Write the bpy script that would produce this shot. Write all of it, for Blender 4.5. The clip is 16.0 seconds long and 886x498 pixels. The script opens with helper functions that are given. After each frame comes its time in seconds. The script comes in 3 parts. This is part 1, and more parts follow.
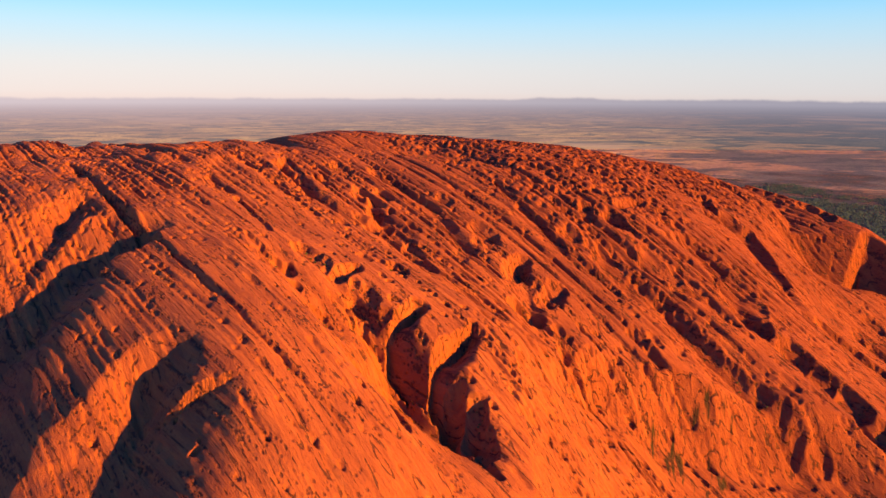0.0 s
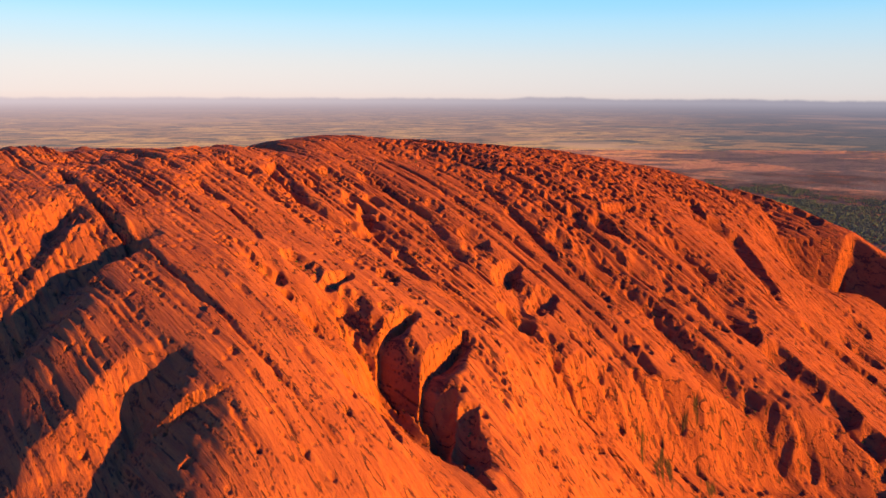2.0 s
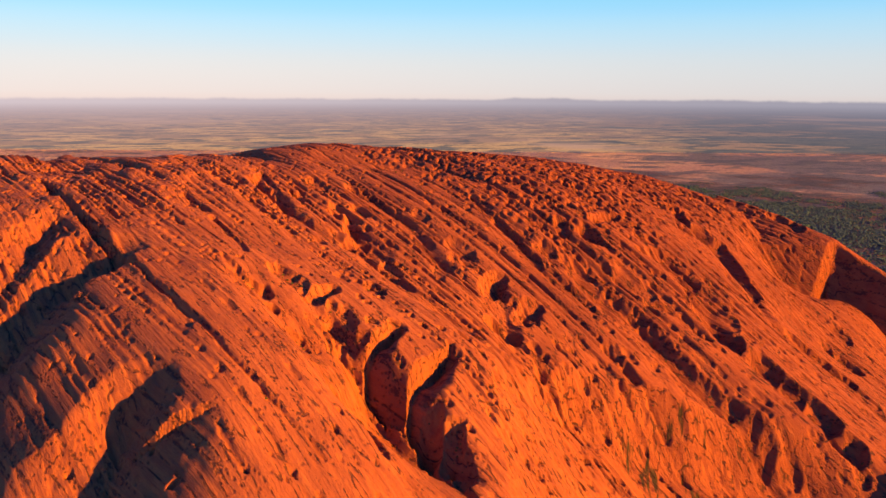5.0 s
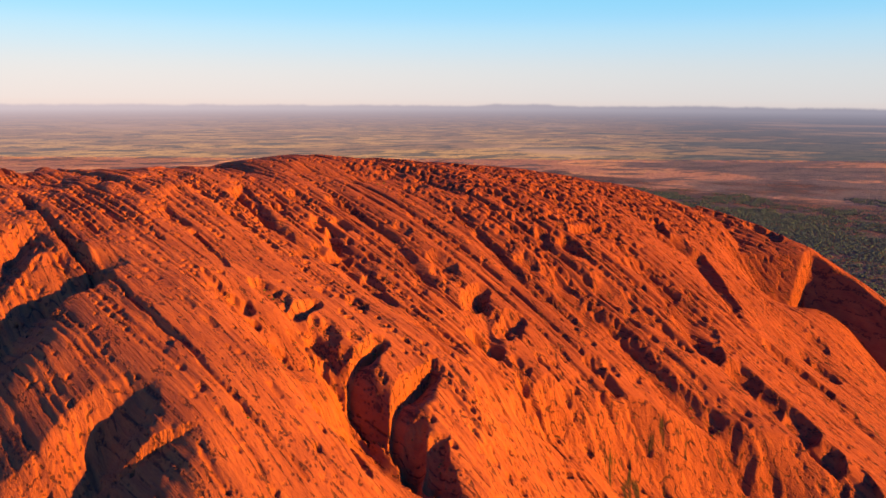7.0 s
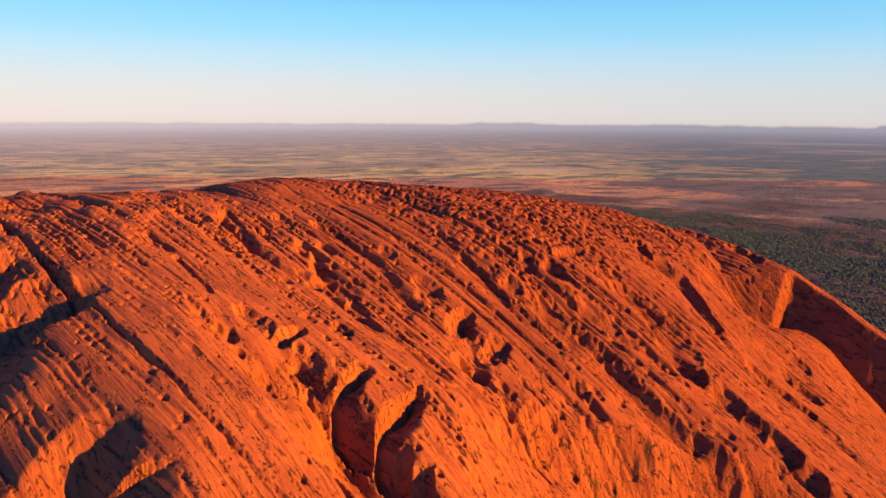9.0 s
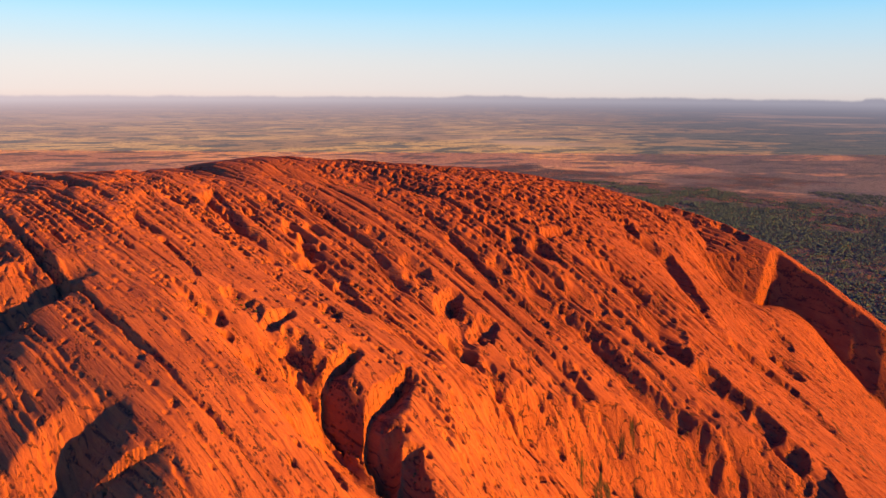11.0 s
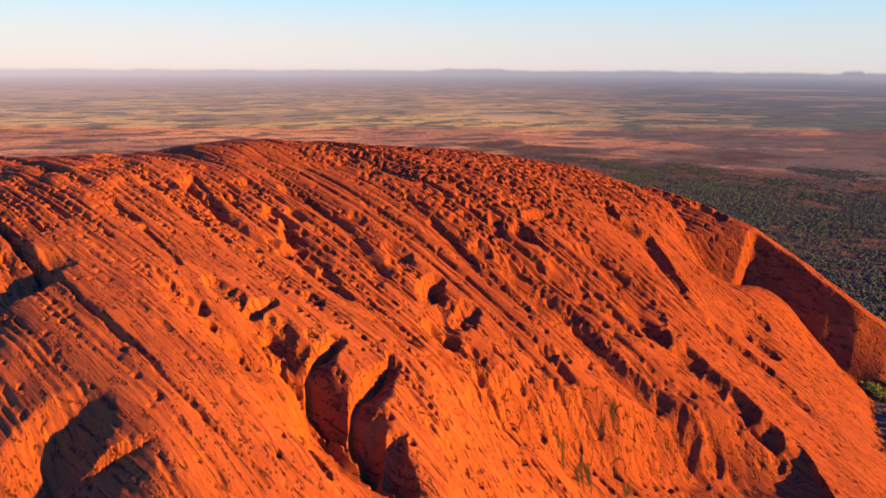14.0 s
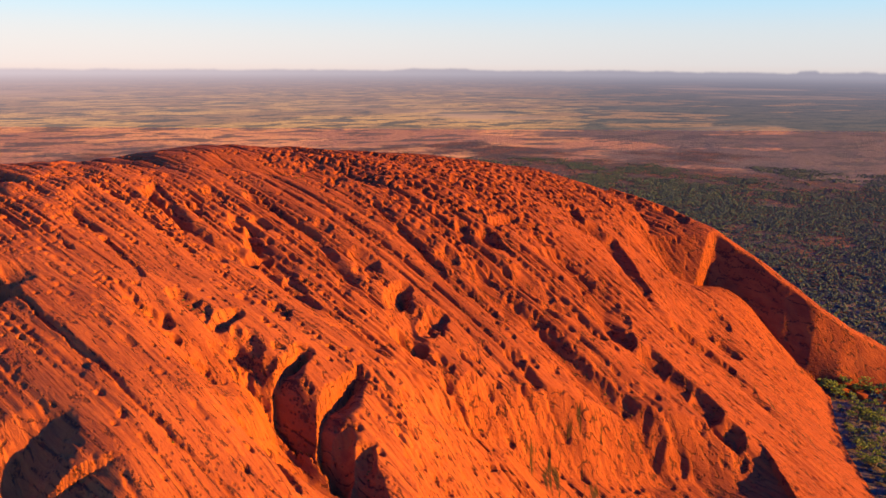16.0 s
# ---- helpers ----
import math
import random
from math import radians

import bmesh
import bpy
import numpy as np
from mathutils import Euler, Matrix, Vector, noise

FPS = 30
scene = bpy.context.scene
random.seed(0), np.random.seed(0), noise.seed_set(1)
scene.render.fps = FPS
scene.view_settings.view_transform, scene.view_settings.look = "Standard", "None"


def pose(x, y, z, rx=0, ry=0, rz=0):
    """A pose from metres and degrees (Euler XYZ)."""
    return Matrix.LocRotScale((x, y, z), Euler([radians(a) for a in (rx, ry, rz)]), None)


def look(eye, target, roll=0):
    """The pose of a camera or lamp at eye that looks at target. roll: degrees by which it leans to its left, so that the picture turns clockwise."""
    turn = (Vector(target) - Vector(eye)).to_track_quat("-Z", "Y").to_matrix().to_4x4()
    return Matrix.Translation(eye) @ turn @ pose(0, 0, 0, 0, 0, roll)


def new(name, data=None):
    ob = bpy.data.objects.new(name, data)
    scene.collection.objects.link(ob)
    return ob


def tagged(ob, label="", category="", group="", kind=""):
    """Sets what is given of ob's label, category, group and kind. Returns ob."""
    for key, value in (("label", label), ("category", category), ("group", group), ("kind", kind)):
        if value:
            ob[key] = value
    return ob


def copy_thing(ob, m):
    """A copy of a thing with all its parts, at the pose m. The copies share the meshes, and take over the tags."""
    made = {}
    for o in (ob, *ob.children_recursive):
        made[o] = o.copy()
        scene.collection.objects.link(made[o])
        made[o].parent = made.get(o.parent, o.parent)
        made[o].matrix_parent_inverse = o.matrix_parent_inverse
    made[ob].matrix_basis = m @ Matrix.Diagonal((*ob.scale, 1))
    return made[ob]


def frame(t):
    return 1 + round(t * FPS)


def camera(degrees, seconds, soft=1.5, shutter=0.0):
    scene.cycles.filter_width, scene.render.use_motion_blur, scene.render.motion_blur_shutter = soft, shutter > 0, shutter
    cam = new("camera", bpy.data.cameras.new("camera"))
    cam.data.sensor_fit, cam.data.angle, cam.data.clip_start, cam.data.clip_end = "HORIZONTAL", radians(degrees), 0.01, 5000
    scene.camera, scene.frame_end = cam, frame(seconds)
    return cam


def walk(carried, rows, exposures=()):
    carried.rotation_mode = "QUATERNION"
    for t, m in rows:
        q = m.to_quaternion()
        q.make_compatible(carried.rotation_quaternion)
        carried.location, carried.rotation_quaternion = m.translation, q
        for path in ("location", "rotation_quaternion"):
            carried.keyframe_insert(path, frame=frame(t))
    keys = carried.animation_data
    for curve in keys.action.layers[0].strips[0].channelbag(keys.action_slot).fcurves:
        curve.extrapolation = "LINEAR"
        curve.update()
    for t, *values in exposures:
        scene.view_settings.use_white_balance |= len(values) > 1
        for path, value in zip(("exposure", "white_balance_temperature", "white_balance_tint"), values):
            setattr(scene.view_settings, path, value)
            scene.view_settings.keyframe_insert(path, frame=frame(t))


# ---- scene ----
# ---- camera: a slow rise straight up with a slow turn to the right ----
EXPOSURES = [(0.0, 2.20), (4.0, 2.18), (8.7, 2.14), (12.0, 2.20), (16.0, 2.24)]
cam = camera(63.16, 16.0, soft=1.5)
PATH = [
    (0, pose(-0.06, -0.06, 377.96, 77.771, 0, -0.004) @ pose(0, 0, 0, 0, 0, 0.257)),
    (0.5, pose(-0.13, -0.02, 379.76, 77.756, 0, -0.240) @ pose(0, 0, 0, 0, 0, 0.265)),
    (1, pose(-0.19, -0.01, 381.55, 77.750, 0, -0.464) @ pose(0, 0, 0, 0, 0, 0.239)),
    (1.5, pose(-0.22, 0.01, 383.40, 77.733, 0, -0.642) @ pose(0, 0, 0, 0, 0, 0.270)),
    (2, pose(-0.25, 0.03, 385.32, 77.725, 0, -0.813) @ pose(0, 0, 0, 0, 0, 0.257)),
    (2.5, pose(-0.23, 0.04, 387.21, 77.708, 0, -0.958) @ pose(0, 0, 0, 0, 0, 0.284)),
    (3, pose(-0.21, 0.05, 389.04, 77.709, 0, -1.094) @ pose(0, 0, 0, 0, 0, 0.275)),
    (3.5, pose(-0.20, 0.08, 390.80, 77.704, 0, -1.238) @ pose(0, 0, 0, 0, 0, 0.263)),
    (4, pose(-0.23, 0.07, 392.57, 77.701, 0, -1.394) @ pose(0, 0, 0, 0, 0, 0.278)),
    (6.5, pose(-0.35, 0.19, 401.93, 78.090, 0, -2.996) @ pose(0, 0, 0, 0, 0, 0.303)),
    (7, pose(-0.34, 0.20, 403.93, 78.270, 0, -3.362) @ pose(0, 0, 0, 0, 0, 0.305)),
    (7.5, pose(-0.30, 0.19, 405.83, 78.818, 0, -3.653) @ pose(0, 0, 0, 0, 0, 0.325)),
    (8, pose(-0.29, 0.16, 407.65, 79.422, 0, -3.968) @ pose(0, 0, 0, 0, 0, 0.326)),
    (8.5, pose(-0.30, 0.11, 409.37, 79.669, 0, -4.261) @ pose(0, 0, 0, 0, 0, 0.333)),
    (9, pose(-0.31, 0.11, 411.05, 79.692, 0, -4.587) @ pose(0, 0, 0, 0, 0, 0.330)),
    (11.5, pose(-0.48, 0.01, 420.46, 77.050, 0, -5.780) @ pose(0, 0, 0, 0, 0, 0.329)),
    (12, pose(-0.49, -0.01, 422.44, 76.600, 0, -5.960) @ pose(0, 0, 0, 0, 0, 0.308)),
    (12.5, pose(-0.47, -0.01, 424.37, 75.998, 0, -6.127) @ pose(0, 0, 0, 0, 0, 0.306)),
    (13, pose(-0.41, -0.01, 426.30, 75.668, 0, -6.235) @ pose(0, 0, 0, 0, 0, 0.275)),
    (13.5, pose(-0.34, -0.06, 428.24, 75.622, 0, -6.328) @ pose(0, 0, 0, 0, 0, 0.283)),
    (14, pose(-0.31, -0.07, 430.13, 75.619, 0, -7.042) @ pose(0, 0, 0, 0, 0, 0.295)),
    (14.5, pose(-0.34, -0.06, 432.00, 75.627, 0, -8.275) @ pose(0, 0, 0, 0, 0, 0.259)),
    (15, pose(-0.42, 0.02, 433.93, 75.632, 0, -8.956) @ pose(0, 0, 0, 0, 0, 0.280)),
    (15.5, pose(-0.49, 0.10, 435.94, 75.617, 0, -9.142) @ pose(0, 0, 0, 0, 0, 0.300)),
    (16, pose(-0.48, 0.12, 437.97, 75.605, 0, -9.765) @ pose(0, 0, 0, 0, 0, 0.311)),
]
walk(cam, PATH, EXPOSURES)

# ---- world, sun ----
SUN_AZ, SUN_EL = 119.0, 14.5     # degrees clockwise from +y, and above the horizon
sun_way = Vector((math.sin(radians(SUN_AZ)) * math.cos(radians(SUN_EL)), math.cos(radians(SUN_AZ)) * math.cos(radians(SUN_EL)), math.sin(radians(SUN_EL))))
sun_data = bpy.data.lights.new("sun", "SUN")
sun_data.energy, sun_data.angle, sun_data.color = 5.0, radians(0.53), (1.0, 0.33, 0.004)
sun = new("sun", sun_data)
sun.matrix_world = look(sun_way * 1000, (0, 0, 0))


class Graph:
    """Short words for a node tree."""

    def __init__(self, tree):
        self.n, self.l = tree.nodes, tree.links

    def put(self, socket, value):
        if isinstance(value, bpy.types.NodeSocket):
            self.l.new(value, socket)
        elif isinstance(value, (int, float)) or not hasattr(socket.default_value, "__len__"):
            socket.default_value = value
        else:
            socket.default_value = (*value, 1.0)[:len(socket.default_value)]

    def math(self, op, a, b=0.0, c=0.0, clamp=False):
        k = self.n.new("ShaderNodeMath")
        k.operation, k.use_clamp = op, clamp
        for i, v in enumerate((a, b, c)):
            self.put(k.inputs[i], v)
        return k.outputs[0]

    def noise(self, vec, scale, detail=4.0, rough=0.55, warp=0.0):
        k = self.n.new("ShaderNodeTexNoise")
        self.put(k.inputs["Vector"], vec)
        k.inputs["Scale"].default_value, k.inputs["Detail"].default_value = scale, detail
        k.inputs["Roughness"].default_value, k.inputs["Distortion"].default_value = rough, warp
        return k.outputs["Fac"]

    def span(self, v, lo, hi, to_lo=0.0, to_hi=1.0):
        k = self.n.new("ShaderNodeMapRange")
        k.interpolation_type = "SMOOTHSTEP"
        for i, x in enumerate((v, lo, hi, to_lo, to_hi)):
            self.put(k.inputs[i], x)
        return k.outputs[0]

    def mix(self, f, a, b, kind="MIX"):
        k = self.n.new("ShaderNodeMix")
        k.data_type, k.blend_type = "RGBA", kind
        self.put(k.inputs[0], f)
        self.put(k.inputs[6], a)
        self.put(k.inputs[7], b)
        return k.outputs[2]

    def place(self, vec, turn=0.0, scale=(1, 1, 1)):
        """Coordinates turned about z by that many degrees, then scaled."""
        r = self.n.new("ShaderNodeVectorRotate")
        r.rotation_type = "Z_AXIS"
        self.put(r.inputs["Vector"], vec)
        r.inputs["Angle"].default_value = radians(turn)
        k = self.n.new("ShaderNodeVectorMath")
        k.operation = "MULTIPLY"
        self.put(k.inputs[0], r.outputs[0])
        k.inputs[1].default_value = scale
        return k.outputs[0]

    def ramp(self, f, stops):
        k = self.n.new("ShaderNodeValToRGB")
        self.put(k.inputs[0], f)
        e = k.color_ramp.elements
        while len(e) < len(stops):
            e.new(0.5)
        for el, (p, c) in zip(e, stops):
            el.position, el.color = p, (*c, 1)
        return k.outputs[0]


def plain_colour(g, vec):
    """The desert plain's colours: sand, dry grass and scrub in wide drifts, with haze painted into the scrub as blue.
    """
    drift = g.noise(g.place(vec, 8, (1.0, 1.6, 1)), 1 / 1300, 6, 0.6, 0.4)
    patch = g.noise(g.place(vec, -10, (1.0, 1.8, 1)), 1 / 330, 5, 0.62, 0.3)
    tuft = g.noise(vec, 1 / 26, 4, 0.7)
    part = g.n.new("ShaderNodeSeparateXYZ")
    g.put(part.inputs[0], vec)
    east = g.span(g.math("DIVIDE", part.outputs[0], g.math("MAXIMUM", part.outputs[1], 400.0)), 0.15, 0.60)
    c = g.mix(g.span(drift, 0.45, 0.55), (0.270, 0.230, 0.230), (0.470, 0.395, 0.280))
    cover = g.math("MULTIPLY", g.span(g.math("ADD", drift, g.math("MULTIPLY", east, 0.20)), 0.57, 0.66), 0.88)     # scrub thickens to the east
    c = g.mix(cover, c, (0.052, 0.100, 0.190))
    c = g.mix(g.math("MULTIPLY", g.span(patch, 0.51, 0.57), 0.85), c, (0.050, 0.090, 0.160))
    c = g.mix(g.math("MULTIPLY", g.span(tuft, 0.46, 0.62), 0.6), c, (0.038, 0.064, 0.112))
    return c


world = bpy.data.worlds.new("world")
scene.world = world
world.use_nodes = True
world.node_tree.nodes.clear()
g = Graph(world.node_tree)
way = g.n.new("ShaderNodeTexCoord").outputs["Generated"]
split = g.n.new("ShaderNodeSeparateXYZ")
g.put(split.inputs[0], way)
wx, wy, wz = split.outputs
rise = g.math("MULTIPLY", g.math("ARCSINE", wz), 57.29578)                    # degrees above the level
turn = g.math("MULTIPLY", g.math("ARCTAN2", wx, wy), 57.29578)                # degrees clockwise from +y

# low sky: peach over the horizon, then clear blue that deepens upwards
sky = g.n.new("ShaderNodeTexSky")
sky.sky_type, sky.sun_disc = "NISHITA", False
sky.sun_elevation, sky.sun_rotation = radians(SUN_EL), radians(SUN_AZ)
low = g.ramp(g.span(rise, -1.0, 19.0), [(0.0, (0.78, 0.64, 0.62)), (0.05, (0.84, 0.74, 0.70)), (0.20, (0.72, 0.80, 0.84)),
                                        (0.34, (0.43, 0.77, 1.0)), (0.50, (0.23, 0.62, 1.02)), (0.75, (0.07, 0.26, 0.55)), (1.0, (0.035, 0.11, 0.28))])
low.node.color_ramp.interpolation = "CARDINAL"
span_node = low.node.inputs[0].links[0].from_node
span_node.interpolation_type = "LINEAR"
high = g.mix(1.0, sky.outputs[0], (0.014, 0.080, 0.225), "MULTIPLY")
low = g.mix(1.0, low, g.mix(g.span(turn, -30.0, 40.0), (1.07, 1.04, 1.02), (0.86, 0.92, 0.96)), "MULTIPLY")
air = g.mix(g.span(rise, 14.0, 34.0), low, high)

# far plain below the level and far ranges, sunlight and distance haze painted in
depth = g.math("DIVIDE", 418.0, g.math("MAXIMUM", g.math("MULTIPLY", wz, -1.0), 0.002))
spot = g.n.new("ShaderNodeCombineXYZ")
for k, c in enumerate((wx, wy)):
    g.put(spot.inputs[k], g.math("MULTIPLY", c, depth))
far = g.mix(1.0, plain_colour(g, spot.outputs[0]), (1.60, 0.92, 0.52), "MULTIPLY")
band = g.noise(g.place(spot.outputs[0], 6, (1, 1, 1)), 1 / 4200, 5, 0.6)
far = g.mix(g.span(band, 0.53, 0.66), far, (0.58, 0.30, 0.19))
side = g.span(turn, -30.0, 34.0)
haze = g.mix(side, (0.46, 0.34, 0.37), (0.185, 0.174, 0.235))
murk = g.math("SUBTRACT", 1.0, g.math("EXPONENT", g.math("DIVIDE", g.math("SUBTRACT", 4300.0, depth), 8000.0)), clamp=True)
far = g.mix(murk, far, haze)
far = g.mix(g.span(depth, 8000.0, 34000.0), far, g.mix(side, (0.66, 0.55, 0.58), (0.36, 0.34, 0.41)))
crag = g.noise(g.place(way, 0, (1, 1, 0)), 26.0, 5, 0.6)
edge = g.math("ADD", -0.50, g.math("MULTIPLY", g.math("SUBTRACT", crag, 0.40), 0.35))
for at, half, up in ((9.3, 3.6, 0.13), (35.9, 0.8, 0.12), (39.5, 0.7, 0.06), (22.0, 3.0, 0.07)):
    edge = g.math("ADD", edge, g.math("MULTIPLY", g.span(g.math("ABSOLUTE", g.math("SUBTRACT", turn, at)), half, half * 0.55), up))
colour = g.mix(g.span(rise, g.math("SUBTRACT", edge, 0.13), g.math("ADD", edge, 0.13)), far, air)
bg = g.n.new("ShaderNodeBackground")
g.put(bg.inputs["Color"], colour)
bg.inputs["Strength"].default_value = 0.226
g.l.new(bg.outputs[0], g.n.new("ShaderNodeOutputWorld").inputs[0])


# ---- materials ----
def material(name, rough=0.9):
    m = bpy.data.materials.new(name)
    m.use_nodes = True
    g = Graph(m.node_tree)
    b = g.n["Principled BSDF"]
    b.inputs["Roughness"].default_value = rough
    b.inputs["Specular IOR Level"].default_value = 0.15
    spot = g.n.new("ShaderNodeTexCoord").outputs["Object"]
    return m, g, b, spot


def bump(g, b, level, metres, strength=1.0, before=None):
    k = g.n.new("ShaderNodeBump")
    k.inputs["Strength"].default_value, k.inputs["Distance"].default_value = strength, metres
    g.put(k.inputs["Height"], level)
    if before:
        g.l.new(before, k.inputs["Normal"])
    g.l.new(k.outputs[0], b.inputs["Normal"])
    return k.outputs[0]


# red sandstone: bedded grain, darker varnish, pale scoured strips, black water stains
rock_mat, g, b, spot = material("red_sandstone")
beds = g.place(spot, 50, (0.016, 0.22, 0.05))
seams = g.noise(beds, 1.0, 6, 0.62, 0.3)
blotch = g.noise(spot, 1 / 70, 5, 0.6)
grain = g.noise(g.place(spot, 50, (0.35, 1.0, 1.0)), 0.55, 6, 0.7)
c = g.mix(g.span(seams, 0.34, 0.66), (0.164, 0.055, 0.038), (0.226, 0.082, 0.046))
c = g.mix(g.math("MULTIPLY", g.span(blotch, 0.46, 0.66), 0.65), c, (0.135, 0.046, 0.038))
c = g.mix(g.math("MULTIPLY", g.span(grain, 0.50, 0.72), 0.45), c, (0.088, 0.033, 0.032))
pale = g.noise(g.place(spot, 50, (0.02, 0.09, 0.04)), 1.0, 3, 0.5)
c = g.mix(g.math("MULTIPLY", g.span(pale, 0.60, 0.75), 0.5), c, (0.241, 0.099, 0.050))
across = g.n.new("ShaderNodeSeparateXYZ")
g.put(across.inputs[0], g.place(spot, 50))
# beds paler low, redder high; colour also brightens the flank the sun leaves dim
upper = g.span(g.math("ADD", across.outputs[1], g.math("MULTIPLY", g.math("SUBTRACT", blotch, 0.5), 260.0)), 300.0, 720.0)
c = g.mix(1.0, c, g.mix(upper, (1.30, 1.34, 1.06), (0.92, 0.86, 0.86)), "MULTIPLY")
run = g.noise(g.place(spot, 15, (0.122, 0.022, 0.013)), 1.0, 5, 0.6, 0.2)
stained = g.n.new("ShaderNodeVectorMath")
stained.operation = "DISTANCE"
g.put(stained.inputs[0], spot)
stained.inputs[1].default_value = (226, 597, 76)
where = g.math("ADD", g.noise(spot, 1 / 95, 2, 0.5), g.span(stained.outputs["Value"], 90.0, 25.0, 0.0, 0.30))
c = g.mix(g.math("MULTIPLY", g.span(run, 0.55, 0.66), g.span(where, 0.63, 0.74)), c, (0.030, 0.027, 0.022))
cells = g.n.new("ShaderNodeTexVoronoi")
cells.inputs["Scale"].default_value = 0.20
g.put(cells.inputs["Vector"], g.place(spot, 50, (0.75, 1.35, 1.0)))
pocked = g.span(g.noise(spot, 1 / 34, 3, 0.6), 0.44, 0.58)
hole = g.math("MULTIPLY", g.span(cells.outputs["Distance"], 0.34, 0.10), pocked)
# pocks darkened in the base colour, standing in for the shade inside them
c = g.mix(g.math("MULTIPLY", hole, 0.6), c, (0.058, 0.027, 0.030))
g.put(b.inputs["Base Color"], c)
# hairline joints along the beds, broken into dashes, and rows of small weathered holes with their shade painted in
lamina = g.noise(g.place(spot, 50, (0.006, 0.62, 0.25)), 1.0, 5, 0.6, 0.15)
bed_line = g.noise(g.place(spot, 50, (0.0016, 0.052, 0.02)), 1.0, 2, 0.5, 0.0)
near_line = g.math("ABSOLUTE", g.math("SUBTRACT", g.math("FRACT", g.math("MULTIPLY", bed_line, 8.0)), 0.5))
dashes = g.span(g.noise(g.place(spot, 50, (0.16, 0.30, 0.2)), 1.0, 3, 0.6), 0.44, 0.56)
crack = g.math("MULTIPLY", g.span(near_line, 0.12, 0.05), dashes)
dots = g.n.new("ShaderNodeTexVoronoi")
dots.inputs["Scale"].default_value = 0.30
g.put(dots.inputs["Vector"], g.place(spot, 50, (0.8, 1.25, 1.0)))
rows = g.span(near_line, 0.30, 0.16)
patchy = g.span(g.noise(g.place(spot, 50, (0.5, 1.3, 1.0)), 1 / 48, 4, 0.65), 0.47, 0.60)
dot = g.math("MULTIPLY", g.math("MULTIPLY", g.span(dots.outputs["Distance"], 0.42, 0.24), rows), patchy)
joints_and_hole_shade = g.math("MAXIMUM", crack, dot)
# dark joints, plus hole shade that the bump alone cannot cast
c = g.mix(g.math("MULTIPLY", joints_and_hole_shade, 0.78), c, (0.034, 0.021, 0.026))
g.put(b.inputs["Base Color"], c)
first = bump(g, b, g.math("SUBTRACT", g.math("MULTIPLY", seams, 1.2), g.math("MULTIPLY", g.math("ADD", hole, joints_and_hole_shade), 0.8)), 1.1)
second = bump(g, b, lamina, 1.1, 1.0, first)
third = bump(g, b, grain, 0.55, 1.0, second)
bump(g, b, g.noise(spot, 0.9, 5, 0.65), 0.22, 1.0, third)

# the plain: red sand, straw grass, scrub; darker woodland soil close to the rock
ground_mat, g, b, spot = material("desert_ground", 1.0)
c = plain_colour(g, spot)
reach = g.n.new("ShaderNodeVectorMath")
reach.operation = "DISTANCE"
g.put(reach.inputs[0], spot)
reach.inputs[1].default_value = (100, 1500, 0)
wander = g.noise(spot, 1 / 620, 5, 0.6)
ring = g.math("ADD", reach.outputs["Value"], g.math("MULTIPLY", g.math("SUBTRACT", wander, 0.5), 3600.0))
litter = g.mix(g.span(g.noise(spot, 1 / 140, 5, 0.65), 0.42, 0.60), (0.044, 0.068, 0.118), (0.120, 0.084, 0.090))
litter = g.mix(g.span(g.noise(spot, 1 / 12, 4, 0.65), 0.42, 0.60), litter, (0.026, 0.044, 0.086))
c = g.mix(g.span(ring, 2150.0, 2600.0), litter, c)
near = g.n.new("ShaderNodeVectorMath")
near.operation = "DISTANCE"
g.put(near.inputs[0], spot)
near.inputs[1].default_value = (985, 1130, 0)
glade = g.n.new("ShaderNodeVectorMath")
glade.operation = "DISTANCE"
g.put(glade.inputs[0], spot)
glade.inputs[1].default_value = (640, 700, 0)
close = g.math("MAXIMUM", g.span(near.outputs["Value"], 210.0, 60.0), g.span(glade.outputs["Value"], 240.0, 60.0, 0.0, 0.8))
bare = g.math("MULTIPLY", close, g.span(g.noise(g.place(spot, 20, (0.5, 2.4, 1)), 1 / 55, 4, 0.6), 0.45, 0.55))
c = g.mix(bare, c, (0.150, 0.165, 0.190))
g.put(b.inputs["Base Color"], c)
first = bump(g, b, g.noise(spot, 1 / 9, 6, 0.7), 7.0)
bump(g, b, g.noise(spot, 1 / 40, 3, 0.6), 14.0, 1.0, first)


def plain_material(name, colours, size, rough=0.9):
    """A matt surface whose colour wanders between two, and from thing to thing."""
    m, g, b, spot = material(name, rough)
    own = g.n.new("ShaderNodeObjectInfo").outputs["Random"]
    isle = g.n.new("ShaderNodeNewGeometry").outputs["Random Per Island"]
    f = g.math("ADD", g.math("MULTIPLY", g.noise(spot, 1 / size, 4, 0.6), 0.7), g.math("MULTIPLY", isle, 0.45))
    c = g.mix(g.span(f, 0.3, 0.85), colours[0], colours[1])
    c = g.mix(g.math("MULTIPLY", own, 0.35), c, colours[2])
    g.put(b.inputs["Base Color"], c)
    bump(g, b, g.noise(spot, 4 / size, 4, 0.6), size * 0.15)
    return m


